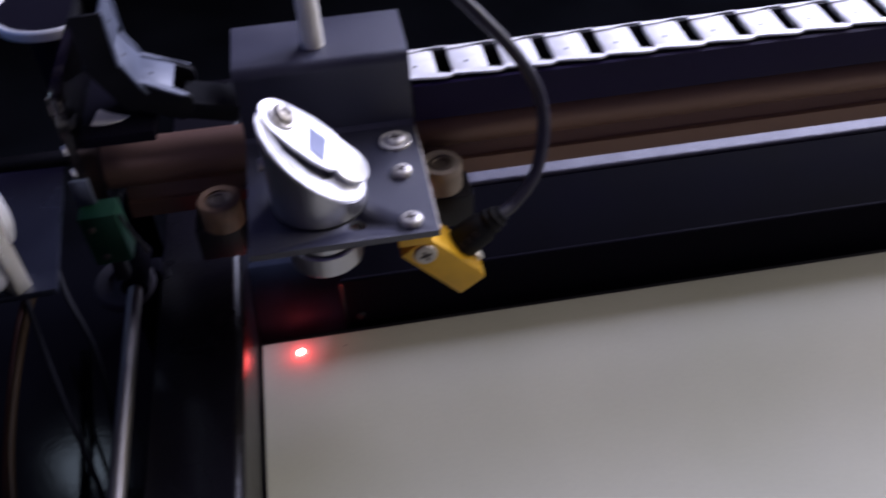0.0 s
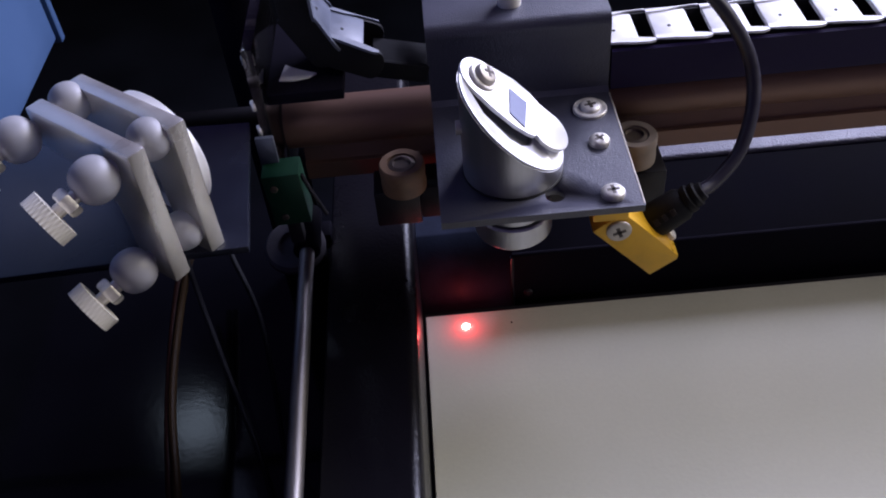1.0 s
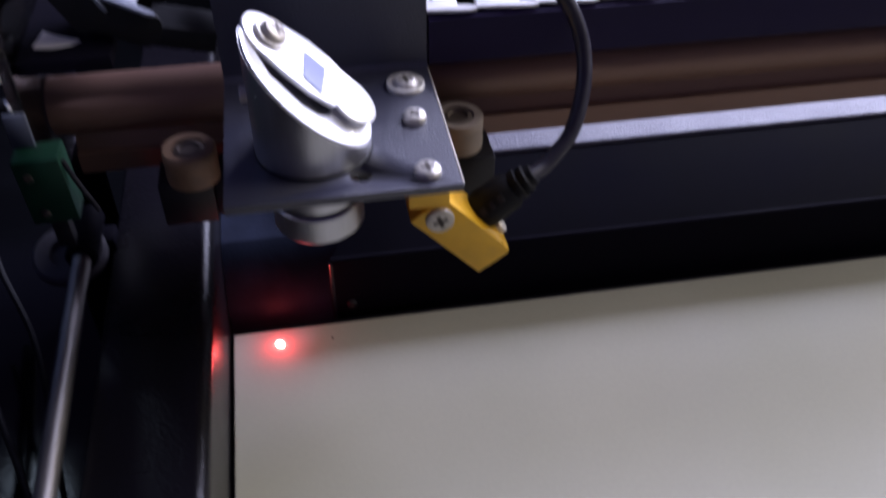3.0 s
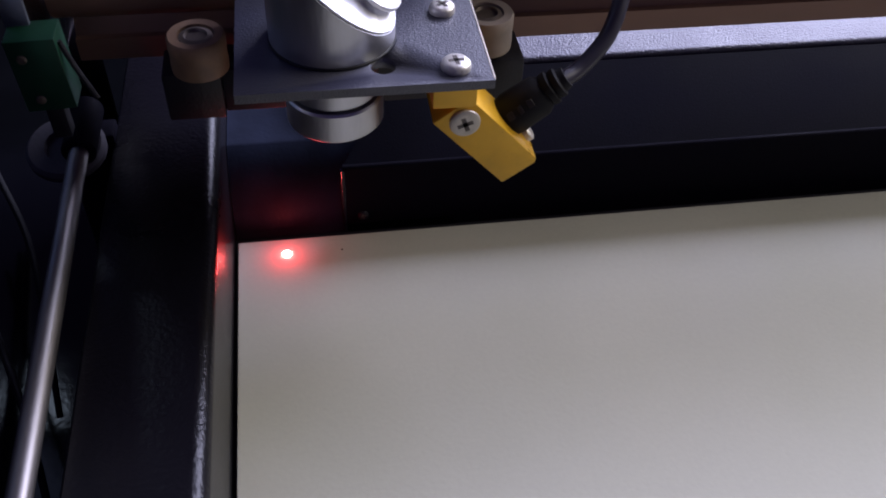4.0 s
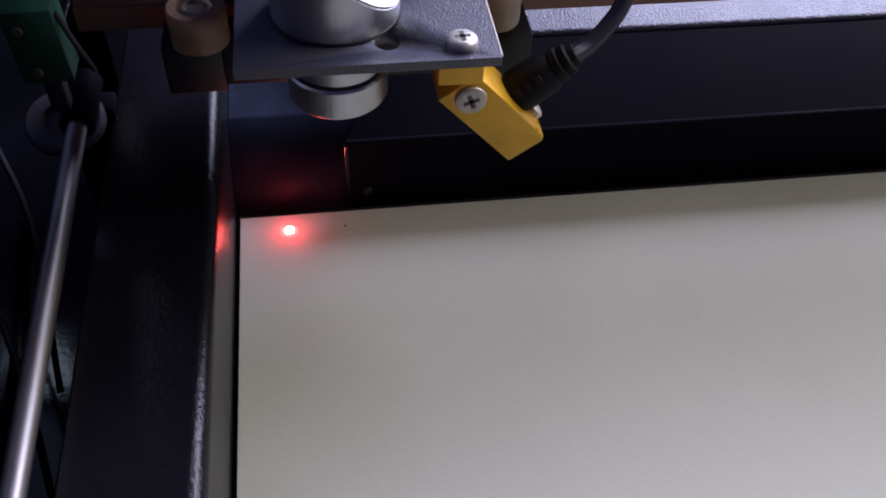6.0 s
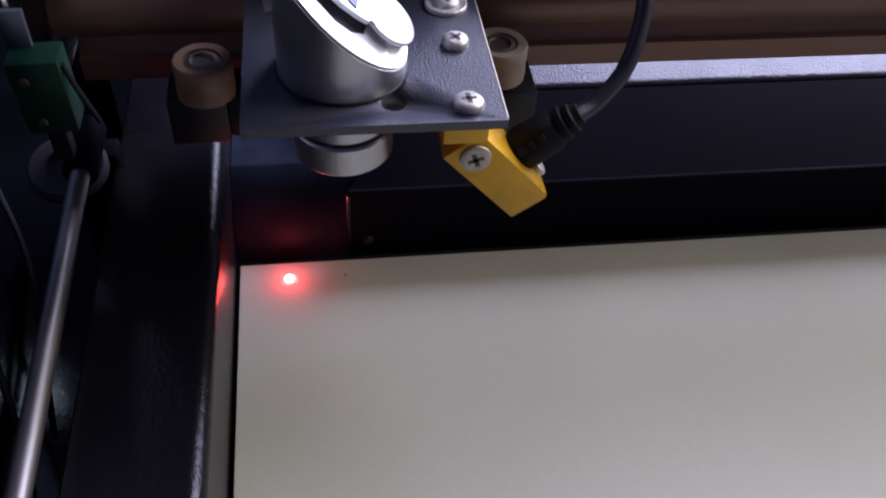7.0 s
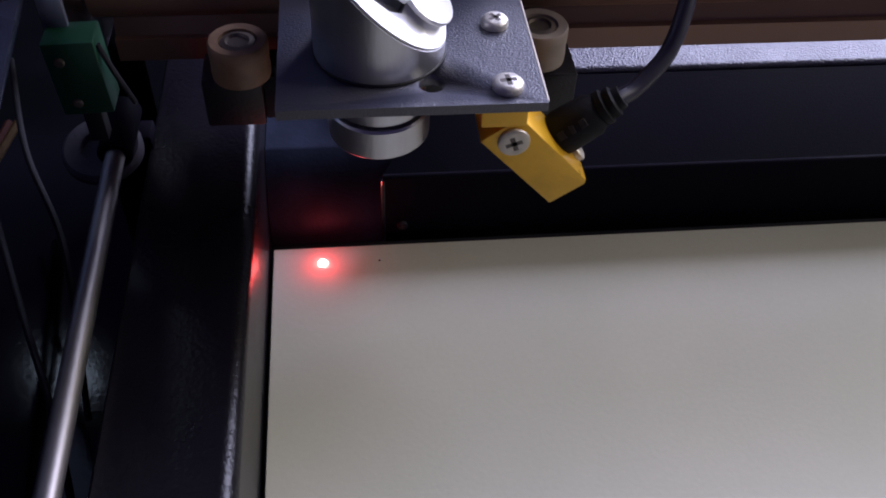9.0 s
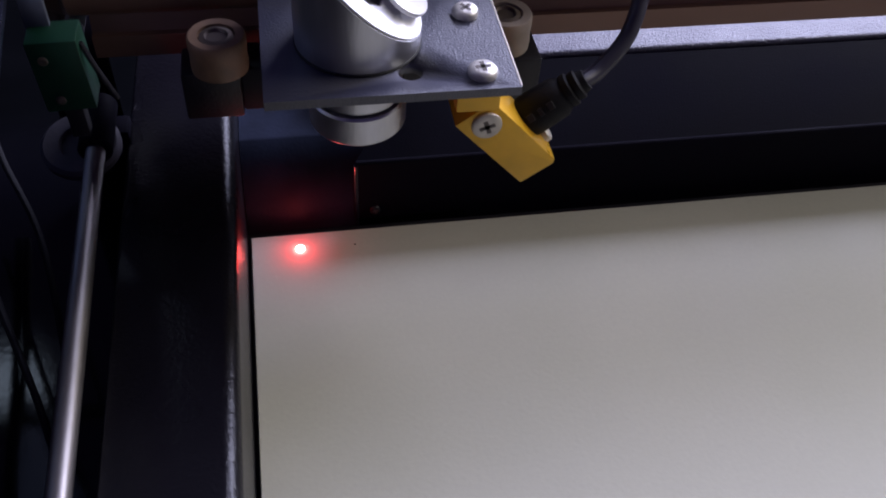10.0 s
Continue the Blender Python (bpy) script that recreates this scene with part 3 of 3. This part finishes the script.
part("arm", box(-0.0340, -0.0264, 0.0080, 0.0150, 0.0270, 0.0330, 0.0006), DEEP, bearing)
rodo = thing("guide_rod", "polished steel guide rod beside the side beam", "rod", (-0.038, -0.2, 0.018))
part("rod_body", rod((-0.0292, -0.30, 0.0355), (-0.0327, -0.001, 0.0360), 0.0023, 40), RODSTEEL, rodo)

rear_sw = thing("rear_switch", "small green plastic switch behind the end bracket", "switch", (-0.040, 0.03, 0.083))
part("body", box(-0.0425, -0.0378, 0.0260, 0.0340, 0.0795, 0.0850, 0.0004), GREEN, rear_sw)
part("plunger", box(-0.0378, -0.0365, 0.0285, 0.0315, 0.0815, 0.0835, 0.0002), NYLON, rear_sw)

gauge = thing("glass_disc", "round glass disc in a bright metal rim on a dark post", "glass disc", (-0.053, 0.083, -0.06))
part("post", rod((-0.053, 0.083, -0.06), (-0.053, 0.083, 0.0865), 0.010, 32, 0.001), DEEP, gauge)
part("rim", lathe([(0.0172, 0.0865), (0.0186, 0.0865), (0.0190, 0.0872), (0.0190, 0.0895), (0.0184, 0.0902), (0.0174, 0.0900), (0.0172, 0.0890)], pose(-0.053, 0.083, 0), 64), BRIGHT, gauge, "bright metal rim")
part("pane", lathe([(0.0005, 0.0891), (0.0172, 0.0891), (0.0172, 0.0896), (0.0005, 0.0898)], pose(-0.053, 0.083, 0), 48), DEEP, gauge, "dark blue-grey glass pane")

# ---- mirror mount ----
shelf = thing("mirror_shelf", "glossy black steel shelf under the mirror mount", "shelf", (-0.08, -0.03, 0.08))
part("plate", prism([(-0.0405, 0.0010), (-0.116, 0.0040), (-0.116, -0.0520), (-0.0360, -0.0480)], 0.0020, pose(0, 0, 0.0785), 0.0003), GLOSSBLACK, shelf)
part("leg", box(-0.300, -0.1165, -0.040, -0.010, 0.0735, 0.0785, 0.0006), DEEP, shelf)
mount = thing("mirror_mount", "adjustable mirror mount with milky caps and thumb screws", "mirror mount", (-0.06, -0.03, 0.0805))
U = Vector((-0.78, 0.63, 0)).normalized()
N = Vector((0.63, 0.78, 0)).normalized()
B0 = Vector((-0.0475, -0.0465, 0))


def bulb(r, h):
    """A rounded, slightly flattened cap profile."""
    return [(max(0.0004, r * math.sin(math.pi * k / 14) ** 0.72), h * (0.5 - 0.5 * math.cos(math.pi * k / 14))) for k in range(15)]


def on(u, n, z):
    return B0 + U * u + N * n + Vector((0, 0, z))


def slab(pts, n0, n1, bevel=0.0006):
    m = Matrix((U, Vector((0, 0, 1)), N)).transposed().to_4x4()
    m.translation = B0 + N * n0
    return prism(pts, n1 - n0, m, bevel)


plate_l = [(-0.0055, 0.0806), (0.0050, 0.0806), (0.0050, 0.0990), (0.0110, 0.1062), (0.0285, 0.1062), (0.0285, 0.1162), (-0.0055, 0.1162)]
front_l = [(-0.0055, 0.0806), (0.0045, 0.0806), (0.0045, 0.0990), (0.0090, 0.1062), (0.0285, 0.1062), (0.0285, 0.1162), (-0.0055, 0.1162)]
part("front_plate", slab(front_l, 0.0005, 0.0048), FROST, mount)
part("back_plate", slab(plate_l, -0.0105, -0.0060), FROST, mount)
ring_c = on(0.013, 0.0048, 0.0985)
part("mirror_ring", lathe([(0.0150, 0), (0.0150, 0.0040), (0.0140, 0.0048), (0.0110, 0.0048), (0.0110, 0.003)], along(ring_c, ring_c + N), 48), BRIGHT, mount, "bright ring holding the mirror")
part("mirror", lathe([(0.0108, 0), (0.0108, 0.0034)], along(ring_c, ring_c + N), 40), MIRROR, mount)
AXIS = Vector((-0.75, -0.60, -0.28)).normalized()
BAR = Vector((-0.70, -0.70, -0.12)).normalized()
for u, z in ((0.0, 0.1128), (0.0262, 0.1128), (0.0, 0.0868)):
    # dumb-bell of milky plastic: small head in front, neck, big head behind
    c = on(u, -0.0020, z)
    part("cap", lathe(bulb(0.0047, 0.0080), along(c + BAR * 0.0035, c - BAR), 32), CAPS, mount, "milky plastic cap")
    part("neck", rod(c + BAR * 0.0020, c + BAR * 0.0120, 0.0016, 16), CAPS, mount)
    part("cap", lathe(bulb(0.0051, 0.0094), along(c + BAR * 0.0088, c + BAR), 32), CAPS, mount, "milky plastic cap")
    c = c + BAR * 0.0130 - AXIS * 0.0155
    part("stem", rod(c + AXIS * 0.0180, c + AXIS * 0.0280, 0.0015, 16), ZINC, mount)
    part("lock_nut", lathe([(0.0029, 0), (0.0032, 0.0005), (0.0032, 0.0020), (0.0028, 0.0026)], along(c + AXIS * 0.0215, c + AXIS), 6), ZINC, mount)
    ribs = []
    for k in range(72):
        rr = 0.0058 if k % 2 else 0.00565
        ribs.append((rr * math.cos(2 * math.pi * k / 72), rr * math.sin(2 * math.pi * k / 72)))
    part("thumb_wheel", prism(ribs, 0.0034, along(c + AXIS * 0.0258, c + AXIS), 0.0002), WHITE, mount, "pale knurled thumb wheel")
    part("spring", rod(on(u, -0.0060, z), on(u, 0.0008, z), 0.0012, 12), ZINC, mount)

shelf.location += Vector((0.0, 0.0020, 0.0010))
mount.location += Vector((-0.0012, 0.0022, 0.0010))

rear = thing("rear_rod", "dull grey steel cross rod behind the mirror shelf", "rod", (-0.15, 0.06, 0.05))
part("cross_rod", rod((-0.29, 0.060, 0.046), (-0.045, 0.060, 0.044), 0.003, 20), MATTE, rear)
speck = part("speck", lathe([(0.00025, 0), (0.0003, 0.0001), (0.0002, 0.0002)], pose(0.0277, -0.0057, 0.0), 10), DARK)
tagged(speck, "tiny black speck on the pale board", "speck")

# ---- behind and beside: blue panel, wires, small screw ----
blue = thing("side_panel", "blue painted side panel of the machine", "panel", (-0.12, 0.01, 0.065))
part("sheet", box(-0.122, -0.118, -0.06, 0.083, 0.067, 0.26, 0.001), BLUE, blue)
part("edge_fold", box(-0.1225, -0.1165, 0.083, 0.087, 0.065, 0.26, 0.001), BLUE, blue)
for name, pts, r, m, lab in (
        ("wire", [(-0.097, 0.095, -0.03), (-0.0945, 0.048, -0.020), (-0.0900, -0.004, -0.020), (-0.0835, -0.046, -0.022), (-0.078, -0.10, -0.045)], 0.0014, WIRE_R, "dark brown insulated wire hanging in the tub"),
        ("wire", [(-0.094, 0.095, -0.03), (-0.0915, 0.048, -0.019), (-0.0885, -0.004, -0.019), (-0.0810, -0.046, -0.021), (-0.075, -0.10, -0.045)], 0.0014, WIRE_Y, "ochre insulated wire hanging in the tub"),
        ("wire", [(-0.105, 0.095, -0.02), (-0.089, 0.048, -0.018), (-0.071, 0.002, -0.020), (-0.055, -0.038, -0.026), (-0.045, -0.08, -0.05)], 0.0010, BLACK, "thin black wire hanging in the tub"),
        ("wire", [(-0.080, 0.075, 0.010), (-0.066, 0.030, 0.012), (-0.055, 0.005, -0.002), (-0.050, -0.03, -0.03)], 0.0009, BLACK, "thin dark wire hanging behind the guide rod")):
    w = part(name, tube(pts, r, 10), m)
    tagged(w, lab, "wire", "hanging wires")
nut = thing("ledge_screw", "small dark screw in the black back ledge", "screw", (0.0344, 0.005, 0.0008))
screw(nut, (0.0344, 0.0050, 0.0022), 0.0015, 0.0009, (0, -1, 0), 0, 15, "screw", "dark oxidised screw", FRAME)
